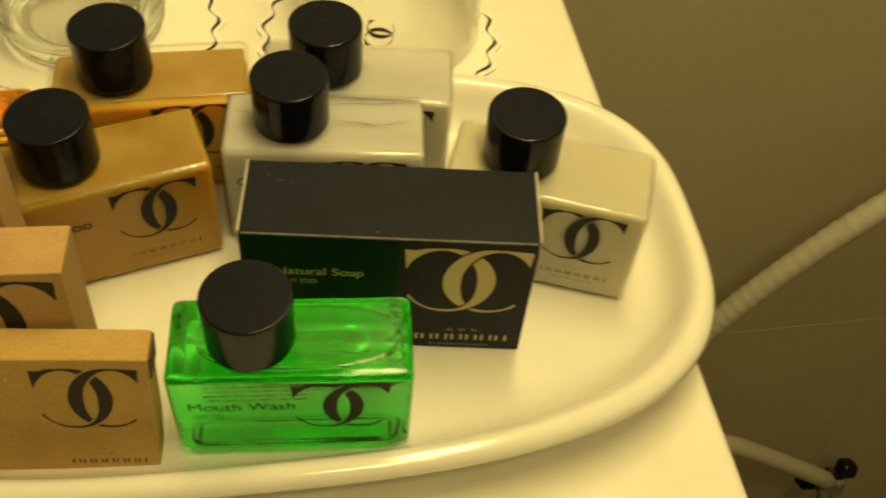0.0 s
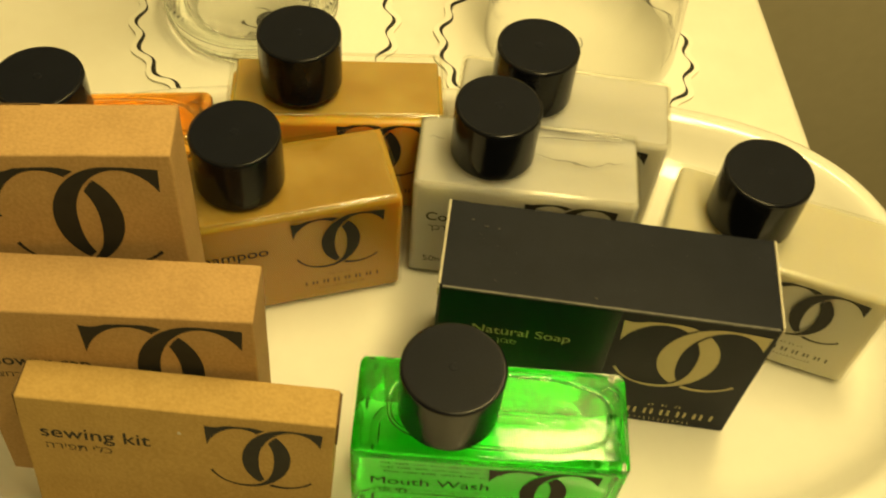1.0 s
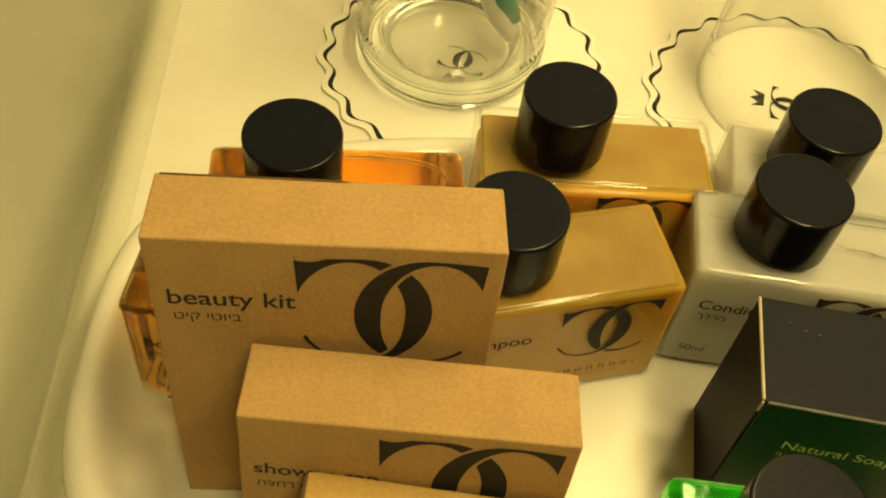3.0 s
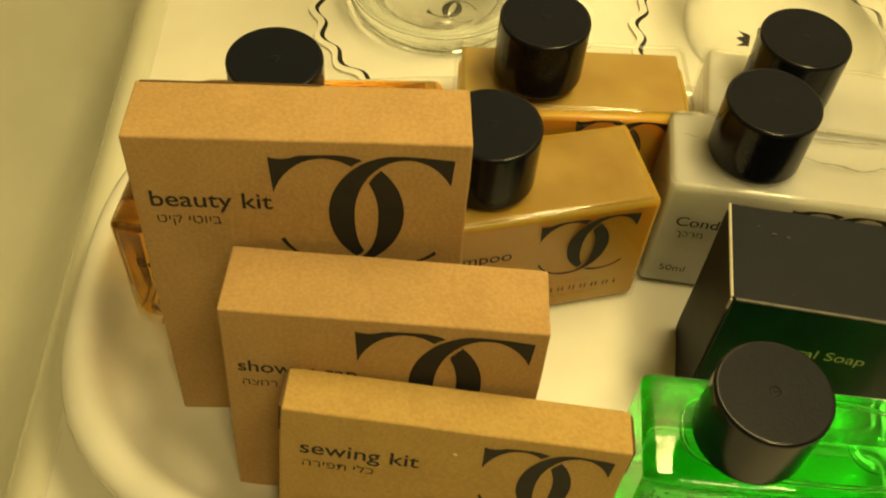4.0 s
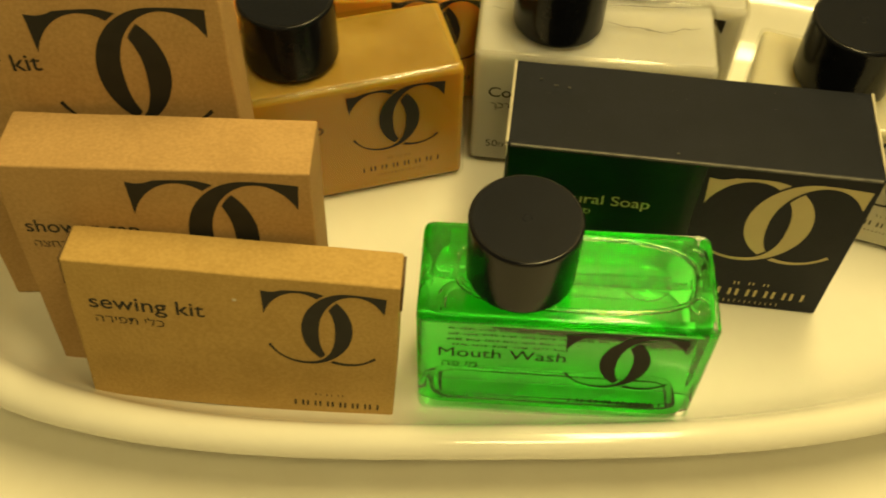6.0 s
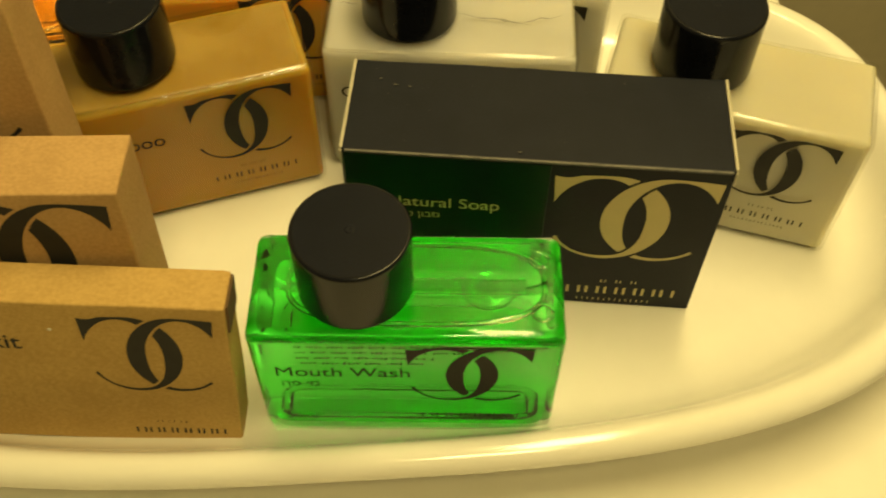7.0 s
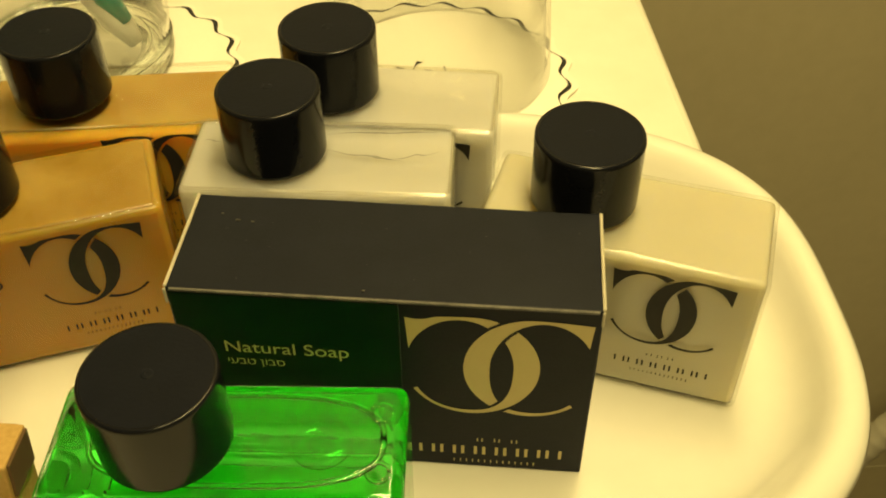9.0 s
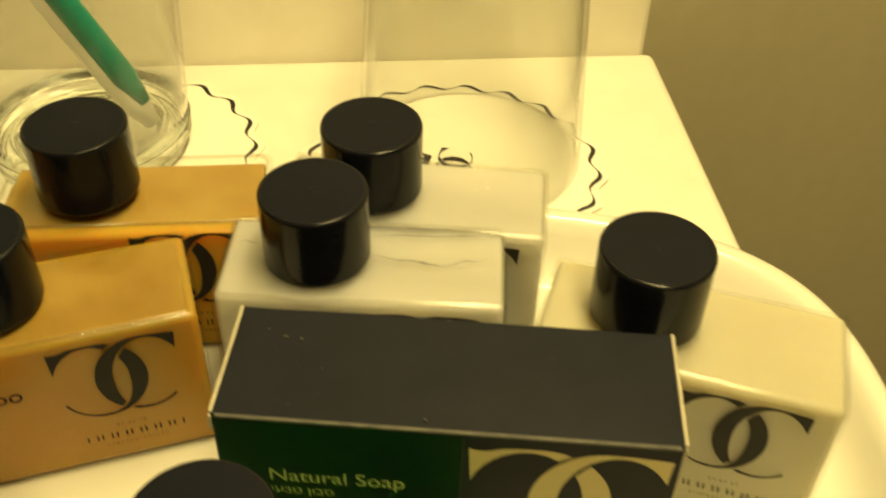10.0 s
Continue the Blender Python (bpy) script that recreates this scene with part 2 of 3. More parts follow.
def letter_stations(wedge_u, wedge_v, bar_u, tail, cin, ain):
    """Outer and inner edge of one C, from its upper wedge round the back to its tail, in shares of the emblem."""
    rows = []
    tip = math.acos((wedge_u - cin) / ain)
    for i in range(41):
        f = i / 40
        a = tip + (math.pi / 2 - tip) * f
        uo = bar_u + (0.69 - bar_u) * f
        vo = 0.973 + 0.027 * math.sin(f * math.pi / 2) - 0.022 * math.sin(math.pi * min(f * 2.2, 1.0)) * (bar_u > 1.02)
        vi = 0.5 + 0.47 * math.sin(a) if i else wedge_v
        rows.append(((uo, vo), (cin + ain * math.cos(a), vi)))
    for i in range(1, 121):
        a = math.pi / 2 + math.pi * i / 120
        c, q = math.cos(a), math.sin(a)
        if q > 0:
            inner = (cin + ain * c, 0.5 + 0.47 * q)
        else:
            inner = (0.71 - 0.251 * abs(c) ** (2 / 2.6), 0.5 - 0.465 * abs(q) ** (2 / 2.6))
        rows.append(((0.69 + 0.375 * c, 0.5 + 0.5 * q), inner))
    for i in range(1, 31):
        a = math.radians(270 + tail * i / 30)
        c, q = math.cos(a), math.sin(a)
        shift = 0.02 * (1 - i / 30)
        rows.append(((0.69 + 0.375 * c, 0.5 + 0.5 * q), (0.69 + shift + (0.375 - 0.026 * i / 30) * c, 0.5 + 0.465 * q)))
    return rows


def emblem(x0, z0, w, h, mat, parent, y=-0.00014):
    """Two interlaced crescent letters with wedge ends; y is a depth or a function of place."""
    bm = bmesh.new()
    depth = y if callable(y) else (lambda px, pz: y)
    n = 26
    for mirrored in (False, True):
        rows = letter_stations(1.034, 0.672, 1.05, 60, 0.757, 0.298) if mirrored else letter_stations(0.99, 0.786, 1.0, 41, 0.745, 0.286)
        verts = {}

        def spot(i, k):
            (ou, ov), (iu, iv) = rows[i]
            return ou + (iu - ou) * k / n, ov + (iv - ov) * k / n
        for i in range(len(rows) - 1):
            for k in range(n):
                a, b = spot(i, k), spot(i + 1, k + 1)
                u, v = (a[0] + b[0]) / 2, (a[1] + b[1]) / 2
                if (v > 0.5) == mirrored and in_stroke(1.05 - u, v, 0.022, mirrored):
                    continue
                quad = []
                for key in ((i, k), (i + 1, k), (i + 1, k + 1), (i, k + 1)):
                    if key not in verts:
                        su, sv = spot(*key)
                        px, pz = x0 + (1.05 - su if mirrored else su) * w, z0 + sv * h
                        verts[key] = bm.verts.new((px, depth(px, pz), pz))
                    quad.append(verts[key])
                bm.faces.new(quad)
    return part("emblem", bm, mat, parent)


def bars(x0, z0, w, h, n, mat, parent, y=-0.00012, gap=0.35):
    """A brand line as a row of plain upright bars, in pairs."""
    bm = bmesh.new()
    depth = y if callable(y) else (lambda px, pz: y)
    step = w / n
    for i in range(n):
        a, b = x0 + i * step, x0 + (i + 1 - gap) * step
        t = 0.23 * h
        for p, q in ((a, a + t), (b - t, b)):
            bm.faces.new([bm.verts.new((px, depth(px, pz), pz)) for px, pz in ((p, z0), (q, z0), (q, z0 + h), (p, z0 + h))])
    return tagged(part("brand_line", bm, mat, parent), kind="stuff")


# ---- counter, basin, walls ----
X0, X1, YB, ZC = -0.148, 0.132, 0.179, -0.0084
YF = -0.42

counter = tagged(link("counter", box(X0 + 0.006, YF, ZC - 0.03, X1, YB, ZC, 0.003, 3), M_COUNTER), "cream stone washbasin counter with a rounded edge", "counter", kind="structure")

# the basin: a sheet that rolls over the counter's lip and falls into a bowl
bm = bmesh.new()
prof = [(0.012, -0.0003), (0.006, -0.0003), (0.003, -0.0008), (0.0, -0.003), (-0.004, -0.010), (-0.012, -0.035), (-0.025, -0.07), (-0.05, -0.10), (-0.10, -0.118),
        (-0.2, -0.124), (-0.32, -0.115), (-0.38, -0.09), (-0.42, -0.04), (-0.43, 0.0)]
cols = []
for iy in range(41):
    y = YF + (YB - YF) * iy / 40
    edge = min(max((YB - 0.004 - y) / 0.06, 0.0), 1.0)
    f = (1 - (1 - edge) ** 3)
    cols.append([bm.verts.new((X0 + dx, y, ZC + (dz if k < 2 else dz * max(f, 0.03)))) for k, (dx, dz) in enumerate(prof)])
for a, b in zip(cols, cols[1:]):
    for k in range(len(prof) - 1):
        bm.faces.new((a[k], a[k + 1], b[k + 1], b[k]))
bmesh.ops.recalc_face_normals(bm, faces=list(bm.faces))
tagged(link("basin", bm, M_BASIN, smooth=True), "white ceramic washbasin bowl beside the counter", "washbasin", kind="structure")

tagged(link("upstand", box(-0.75, YB + 0.0005, ZC - 0.03, X1 - 0.003, YB + 0.02, ZC + 0.16, 0.002, 2), M_UPSTAND), "cream stone upstand behind the counter", "upstand", kind="structure")
tagged(link("wall_back", box(-1.2, YB + 0.026, -0.85, 1.4, YB + 0.12, 1.5), M_JOINT), "grey brown tiled bathroom wall", "wall", kind="structure")
tagged(link("wall_right", box(1.1, -1.4, -0.85, 1.2, YB + 0.12, 1.5), M_ROOM), "plain painted bathroom wall", "wall", kind="structure")
tagged(link("wall_left", box(-1.3, -1.4, -0.85, -1.2, YB + 0.12, 1.5), M_ROOM), "plain painted bathroom wall", "wall", kind="structure")
tagged(link("wall_front", box(-1.3, -1.5, -0.85, 1.5, -1.4, 1.5), M_ROOM), "plain painted bathroom wall", "wall", kind="structure")
tagged(link("floor", box(-1.3, -1.5, -0.95, 1.5, YB + 0.12, -0.85), M_FLOOR), "dark grey tiled bathroom floor", "floor", kind="structure")
tagged(link("ceiling", box(-1.3, -1.5, 1.5, 1.5, YB + 0.12, 1.6), M_ROOM), "plain painted bathroom ceiling", "ceiling", kind="structure")


# ---- tray ----
TA, TB, TN, TROT = 0.1374, 0.0747, 3.0, math.radians(-1.2)


def oval(a, b, n, k, count):
    t = 2 * math.pi * k / count
    c, s = math.cos(t), math.sin(t)
    x = a * math.copysign(abs(c) ** (2 / n), c)
    y = b * math.copysign(abs(s) ** (2 / n), s)
    return x * math.cos(TROT) - y * math.sin(TROT), x * math.sin(TROT) + y * math.cos(TROT)


def make_tray():
    bm = bmesh.new()
    prof = [(0.020, ZC + 0.0012), (0.018, ZC + 0.0003), (0.015, ZC + 0.0003), (0.012, ZC + 0.002), (0.006, -0.001), (0.002, 0.005), (0.0004, 0.009), (0.0, 0.0103), (0.0006, 0.0121), (0.0018, 0.0132),
            (0.0034, 0.0137), (0.0050, 0.0134), (0.0064, 0.0122), (0.0077, 0.0100), (0.0090, 0.0072), (0.0108, 0.0043), (0.0132, 0.0020), (0.0165, 0.0006), (0.021, 0.0), (0.03, 0.0), (0.05, 0.0), (0.068, 0.0)]
    count = 160
    rings = []
    for d, z in prof:
        n = TN - 0.5 * min(d / 0.02, 1.0)
        rings.append([bm.verts.new((*oval(TA - d, TB - d, n, k, count), z)) for k in range(count)])
    for a, b in zip(rings, rings[1:]):
        for k in range(count):
            bm.faces.new((a[k], a[(k + 1) % count], b[(k + 1) % count], b[k]))
    bm.faces.new(rings[-1])
    bm.faces.new(list(reversed(rings[0])))
    bmesh.ops.recalc_face_normals(bm, faces=list(bm.faces))
    return tagged(link("tray", bm, M_TRAY, smooth=True), "oval white glazed ceramic tray with a raised rim", "tray")


make_tray()


# ---- cartons ----
def carton_body(w, d, h, bulge=0.0004, seed=0):
    """A folded card box whose faces bulge and whose edges are a little uneven."""
    bm = box(0, 0, 0, w, d, h)
    bmesh.ops.subdivide_edges(bm, edges=list(bm.edges), cuts=9, use_grid_fill=True)
    for v in bm.verts:
        u, p, q = v.co.x / w, v.co.y / d, v.co.z / h
        k = math.sin(math.pi * u) * math.sin(math.pi * q)
        if p < 0.001:
            v.co.y -= bulge * k
        elif p > 0.999:
            v.co.y += bulge * k
        o = noise.noise_vector(v.co * 60 + Vector((seed * 7, 0, 0))) * 0.00025
        if p < 0.001:
            o.y = 0.0
        v.co += o
    sharp = [e for e in bm.edges if len(e.link_faces) == 2 and e.calc_face_angle(0) > 1.0]
    bmesh.ops.bevel(bm, geom=sharp, offset=0.0004, segments=2, profile=0.5, affect="EDGES")
    return bm


def printed_on(w, h, bulge, proud=0.00006):
    """Depth of print on a bulging front face."""
    return lambda x, z: -bulge * math.sin(math.pi * x / w) * math.sin(math.pi * z / h) - proud


def kraft_carton(name, label, m, w, d, h, english, hebrew, tx, tz, tw, hw, emb, seed):
    ob = thing(name, label, "box", m, "kraft cartons on the tray")
    card = M_KRAFT_B if h < 0.05 else M_KRAFT
    body = part("body", carton_body(w, d, h, seed=seed), card, ob, smooth=False)
    face = printed_on(w, h, 0.0004)
    part("tuck_flap", box(0.0012, d - 0.0002, h - 0.011, w - 0.0012, d + 0.0003, h - 0.0003, 0.0002, 1), card, ob)
    # thin dark strips painted as the shade in the flap slits, no real gaps
    if h > 0.07:
        part("flap_slit", box(0.0010, d - 0.0004, h - 0.001, w * 0.55, d - 0.0001, h + 0.00015), M_SLIT_SHADE, ob, "slit along the tucked flap, its shade coloured dark")
    if h < 0.05:
        for x in (-0.0005, w - 0.0003):
            part("end_slit", box(x + (0.0001 if x > 0 else 0.0), 0.0008, h - 0.0075, x + 0.0007, d - 0.0006, h - 0.0003, 0.0001, 1), M_SLIT_SHADE, ob, "slit beside the end flap, its shade coloured dark")
        part("fleck", box(0.0320, -0.0006, 0.0355, 0.0327, -0.0003, 0.0361, 0.0001, 1), M_CARD_EDGE, ob, "pale paper fleck")
    words("lettering", english, tx, tz, tw, M_INK, body, face, bold=0.009)
    words("lettering", hebrew, tx + 0.0006, tz - 0.0042, hw, M_INK, body, face, rtl=True)
    ex, ez, ew, eh = emb
    emblem(ex, ez, ew, eh, M_INK, body, face)
    k = ew / 0.024
    bars(ex + 0.0100 * k, ez - 0.0110 * k, 0.0070 * k, 0.0008 * k, 3, M_INK, body, face, 0.5)
    bars(ex + 0.0055 * k, ez - 0.0148 * k, 0.0185 * k, 0.0019 * k, 7, M_INK, body, face, 0.22)
    return ob


def leaned(x, y, z, yaw, back, side):
    return pose(x, y, z, 0, 0, yaw) @ pose(0, 0, 0, -back, side, 0)


kraft_carton("beauty_kit_box", "tall brown kraft card box lettered beauty kit, standing on the tray", leaned(-0.1104, -0.0250, 0.0002, 0.8, 4.6, -0.1), 0.0593, 0.0149, 0.0818,
             "beauty kit", "ביוטי קיט", 0.0029, 0.0655, 0.0216, 0.0115, (0.0243, 0.0506, 0.0322, 0.0282), 1)
kraft_carton("shower_cap_box", "medium brown kraft card box lettered shower cap, standing on the tray", leaned(-0.0957, -0.0432, 0.0002, -2.9, 6.1, 0.6), 0.0587, 0.0153, 0.0588,
             "shower cap", "כובע רחצה", 0.0026, 0.0416, 0.0222, 0.0130, (0.0242, 0.0283, 0.0322, 0.0282), 2)
kraft_carton("sewing_kit_box", "small brown kraft card box lettered sewing kit, leaning back", leaned(-0.0863, -0.0544, 0.0034, -5.1, 7.6, 3.1), 0.0641, 0.0095, 0.0425,
             "sewing kit", "כלי תפירה", 0.0038, 0.0298, 0.0224, 0.0135, (0.0374, 0.0178, 0.0241, 0.0218), 3)


def soap_carton():
    w, d, h = 0.0753, 0.0246, 0.0477
    ob = thing("soap_box", "black and dark green card soap box with worn pale edges", "box", pose(0.0018, -0.0236, 0.0002, 0, 0, -9.0))
    body = part("body", carton_body(w, d, h, 0.0003, 5), M_BLACK_CARD, ob)
    face = printed_on(w, h, 0.0003, 0.00012)
    on_panel = printed_on(w, h, 0.0, 0.00052)
    part("green_panel", box(0.0005, -0.00045, 0.0005, 0.0405, -0.0001, h - 0.0006, 0.0001, 1), M_GREEN_CARD, ob, "dark green printed panel")
    for x in (-0.0003, w - 0.0003):
        bm = box(x, 0.0002, h - 0.0004, x + 0.0006, d - 0.0002, h + 0.0004, 0.0002, 1)
        part("worn_edge", bm, M_CARD_EDGE, ob, "pale worn edge of the end flap")
        part("worn_edge", box(x, -0.0005, h - 0.0035, x + 0.0005, 0.0001, h, 0.0002, 1), M_CARD_EDGE, ob, "pale worn edge of the end flap")
    part("fold_edge", box(0.0008, -0.0005, h - 0.0004, w - 0.0008, 0.0001, h + 0.00015, 0.0001, 1), M_FOLD, ob, "greyed fold along the top")
    words("lettering", "Natural Soap", 0.0086, 0.0322, 0.0225, M_GOLD, body, on_panel, bold=0.0)
    words("lettering", "סבון טבעי", 0.0086, 0.0288, 0.0105, M_GOLD, body, on_panel, rtl=True)
    emblem(0.0414, 0.0180, 0.0327, 0.0266, M_GOLD, body, face)
    bars(0.0545, 0.0088, 0.0100, 0.0011, 3, M_GOLD, body, face, 0.65)
    bars(0.0432, 0.0044, 0.0290, 0.0027, 7, M_GOLD, body, face, 0.25)
    bars(0.0500, 0.0016, 0.0170, 0.0010, 7, M_GOLD, body, face, 0.4)
    for k, (fx, fy, fl) in enumerate(((0.0055, 0.019, 0.0005), (0.0085, 0.0175, 0.0009), (0.0115, 0.0172, 0.0006), (0.034, 0.0015, 0.0006))):
        part("scuff", box(fx, fy, h + 0.0001, fx + fl, fy + 0.00018, h + 0.0004, 0.00004, 1), M_SCUFF, ob, "small pale scuff")
    rnd = random.Random(11)
    bm = bmesh.new()
    for k in range(34):
        fx, fy, a, r = rnd.uniform(0.002, w - 0.002), rnd.uniform(0.002, d - 0.002), rnd.uniform(0, 3.1), rnd.uniform(0.00003, 0.00008)
        bm.faces.new([bm.verts.new((fx + r * rnd.uniform(0.7, 1.8) * math.cos(a + q * 1.571), fy + r * math.sin(a + q * 1.571), h + 0.00035)) for q in range(4)])
    tagged(part("dust", bm, M_SCUFF, ob, "fine pale dust on the top"), kind="stuff")
    return ob


soap_carton()

# ---- bottles ----
BW, BD, BH = 0.0578, 0.0240, 0.0380
CAPX, CAPY, CAPR, CAPTOP = 0.0195, 0.0120, 0.0107, 0.0545


def rounded_loop(x0, y0, x1, y1, r, z):
    """A closed rectangle with round corners, as points at one height."""
    out = []
    for cx, cy, a0 in ((x1 - r, y0 + r, -90), (x1 - r, y1 - r, 0), (x0 + r, y1 - r, 90), (x0 + r, y0 + r, 180)):
        for k in range(6):
            a = math.radians(a0 + 18 * k)
            out.append((cx + r * math.cos(a), cy + r * math.sin(a), z))
    return out + [out[0]]


def bottle(name, label, x, y, yaw, liquid, clear, english, hebrew, tw, hw, tint, fill=(0.0006, 0.0006), ml=True, grow=0.0):
    ob = thing(name, label, "bottle", pose(x, y, -0.0002 if liquid is M_MINT else 0.0003, 0, 0, yaw) @ Matrix.Diagonal((1.008 if liquid is M_MINT else 1.0, 1, 1, 1)), "toiletry bottles on the tray")
    skin_rim = liquid is not M_MINT and liquid is not M_LOTION
    if clear:
        skin = M_SHELL
        body = part("body", box(0, 0, 0, BW, BD, BH, 0.0022, 4), skin, ob, smooth=0.2)
        body.visible_shadow = False
        bm = box(0.0013, 0.0012, 0.0036, BW - 0.0013, BD - 0.0012, BH - 0.0016)
        ups = [e for e in bm.edges if abs(e.verts[0].co.z - e.verts[1].co.z) > 0.01]
        bmesh.ops.bevel(bm, geom=ups, offset=0.0042, segments=5, profile=0.5, affect="EDGES")
        rim = [e for e in bm.edges if len(e.link_faces) == 2 and e.calc_face_angle(0) > 1.2]
        bmesh.ops.bevel(bm, geom=rim, offset=0.0012, segments=2, profile=0.5, affect="EDGES")
        part("liquid", bm, liquid, ob, tint, 0.15)
        neck = skin
        n, loop = 60, []
        for k in range(n + 1):
            a = 2 * math.pi * k / n
            loop.append((BW * 0.53 + 0.0235 * math.copysign(abs(math.cos(a)) ** 0.7, math.cos(a)), BD * 0.5 + 0.0088 * math.copysign(abs(math.sin(a)) ** 0.7, math.sin(a)), BH))
        part("shoulder_ridge", tube(loop, 0.00055, 8), skin, ob, "clear raised oval on the shoulder", True)
        part("base_ring", tube(rounded_loop(0.0042, 0.0034, BW - 0.0042, BD - 0.0034, 0.0035, 0.0056), 0.0011, 8), M_SHELL, ob, "clear moulded ring in the base", True)
        for yy in (0.0060, 0.0175):
            dot = [(BW - 0.0042 + 0.0018 * math.cos(0.35 * q), yy + 0.0018 * math.sin(0.35 * q), BH) for q in range(19)]
            part("shoulder_dot", tube(dot, 0.0004, 6), skin, ob, "small moulded ring on the shoulder", True)
        if liquid is M_MINT:
            part("air_bubble", lathe([(0.0046, BH - 0.0030), (0.0052, BH - 0.0024), (0.0050, BH - 0.0019), (0.0040, BH - 0.0017), (0.0001, BH - 0.0017), (0.0001, BH - 0.0026), (0.0034, BH - 0.0028)], 32, BW * 0.76, BD * 0.52), M_BUBBLE, ob, "round air bubble under the shoulder", True)
            bars(0.0300, 0.0228, 0.0200, 0.0020, 7, M_INK, body, BD + 0.0001, 0.25)
        lines = [(0.0340 - 0.0017 * k, 0.046 - 0.004 * (k % 3), 58) for k in range(4)] + [(0.0262, 0.021, 22), (0.0240, 0.024, 30), (0.0222, 0.017, 22), (0.0180, 0.030, 36), (0.0160, 0.034, 42), (0.0140, 0.028, 36), (0.0120, 0.026, 30)]
        for k, (zz, ww, nn) in enumerate(lines if liquid is M_MINT else []):
            bm = bmesh.new()
            st = ww / nn
            for i in range(nn):
                if (i * 7 + k * 3) % 5 == 0:
                    continue
                x0 = 0.006 + i * st
                bm.faces.new([bm.verts.new(q) for q in ((x0, BD + 0.0001, zz), (x0 + st * 0.62, BD + 0.0001, zz), (x0 + st * 0.62, BD + 0.0001, zz + 0.0007), (x0, BD + 0.0001, zz + 0.0007))])
            tagged(part("back_print", bm, M_INK, body), kind="stuff")
    else:
        body = part("body", box(0, -grow, 0, BW, BD, BH, 0.0016, 4), M_SKIN, ob, "clear plastic skin", 0.2)
        part("liquid", box(0.0007, 0.0005 - grow, 0.0008, BW - 0.0007, BD - fill[0], BH - fill[1], 0.0014, 3), liquid, ob, tint, 0.2)
        if fill[0] > 0.003:
            part("settled_layer", box(0.0016, 0.0022, BH - fill[1] - 0.002, BW - 0.0016, BD - 0.0012, BH - fill[1] + 0.0004, 0.0008, 2), M_SETTLED, ob, "paler layer on top of the liquid", 0.2)
        if fill[1] == 0.0010:
            part("settled_layer", box(0.0020, 0.0014 - grow, BH - fill[1] - 0.002, BW - 0.0020, BD - 0.0022, BH - fill[1] + 0.0003, 0.0009, 3), M_CLOUDY, ob, "cloudy olive layer on top of the liquid", 0.2)
        neck = M_SKIN
    if skin_rim and fill[1] != 0.0010:
        e0, f0 = 0.0010, 0.0010 - grow
        ring = rounded_loop(e0, f0, BW - e0, BD - 0.0010, 0.0022, BH - 0.0006)
        part("rim", tube(ring, 0.0004, 8), M_RIM, ob, "shiny clear rim round the shoulder", True)
    part("neck", lathe([(0.0001, BH - 0.001), (0.0078, BH - 0.001), (0.0078, BH + 0.0015), (0.0001, BH + 0.0015)], 32, CAPX, CAPY), neck, ob)
    part("cap", lathe([(0.0001, BH + 0.0005), (CAPR - 0.0003, BH + 0.0005), (CAPR, BH + 0.0010), (CAPR, BH + 0.0014), (CAPR, CAPTOP - 0.0010), (CAPR, CAPTOP - 0.0006), (CAPR - 0.00012, CAPTOP - 0.00022), (CAPR - 0.0004, CAPTOP), (CAPR - 0.0006, CAPTOP), (CAPR - 0.0009, CAPTOP), (0.0001, CAPTOP)], 56, CAPX, CAPY), M_CAP, ob, "glossy black round screw cap", True)
    part("cap_face", lathe([(0.0001, CAPTOP - 0.0002), (CAPR - 0.0008, CAPTOP - 0.0002), (CAPR - 0.0008, CAPTOP + 0.00004), (0.0001, CAPTOP + 0.00004)], 48, CAPX, CAPY), M_CAP_FACE, ob, "duller flat top of the cap")
    part("mould_mark", lathe([(0.0011, CAPTOP), (0.0009, CAPTOP + 0.00012), (0.0004, CAPTOP + 0.00016), (0.0001, CAPTOP + 0.00010)], 14, CAPX, CAPY), M_CAP_FACE, ob, "small moulding mark")
    front = -0.00012 - grow
    words("lettering", english, 0.0045, 0.0243, tw, M_INK, body, front, bold=0.006 if english[0] != "M" else 0.0)
    words("lettering", hebrew, 0.0052, 0.0205, hw, M_INK, body, front, rtl=True)
    if ml:
        words("lettering", "50ml", 0.0045, 0.0068, 0.0062, M_INK, body, front)
    emblem(0.0288, 0.0153, 0.0234, 0.0200, M_INK, body, front)
    bars(0.0380, 0.0117, 0.0065, 0.0008, 3, M_INK, body, front, 0.5)
    bars(0.0316, 0.0083, 0.0198, 0.0017, 7, M_INK, body, front, 0.22)
    bars(0.0352, 0.0062, 0.0125, 0.0008, 7, M_INK, body, front, 0.4)
    return ob


bottle("mouthwash_bottle", "clear bottle of green mouthwash with a black cap", -0.0173, -0.0580, -5.4, M_MINT, True, "Mouth Wash", "מי פה", 0.0250, 0.0070, "clear green liquid")
bottle("shampoo_bottle", "amber shampoo bottle with a black cap", -0.0606, -0.0018, 12.9, M_SHAMPOO, False, "Shampoo", "שמפו", 0.0185, 0.0070, "cloudy amber liquid", (0.0008, 0.0010), grow=0.0020)
bottle("shampoo_bottle", "bright amber shampoo bottle with a black cap", -0.0505, 0.0370, -0.3, M_SHAMPOO_B, False, "Shampoo", "שמפו", 0.0185, 0.0070, "cloudy amber liquid", (0.0050, 0.0028), grow=0.0012)
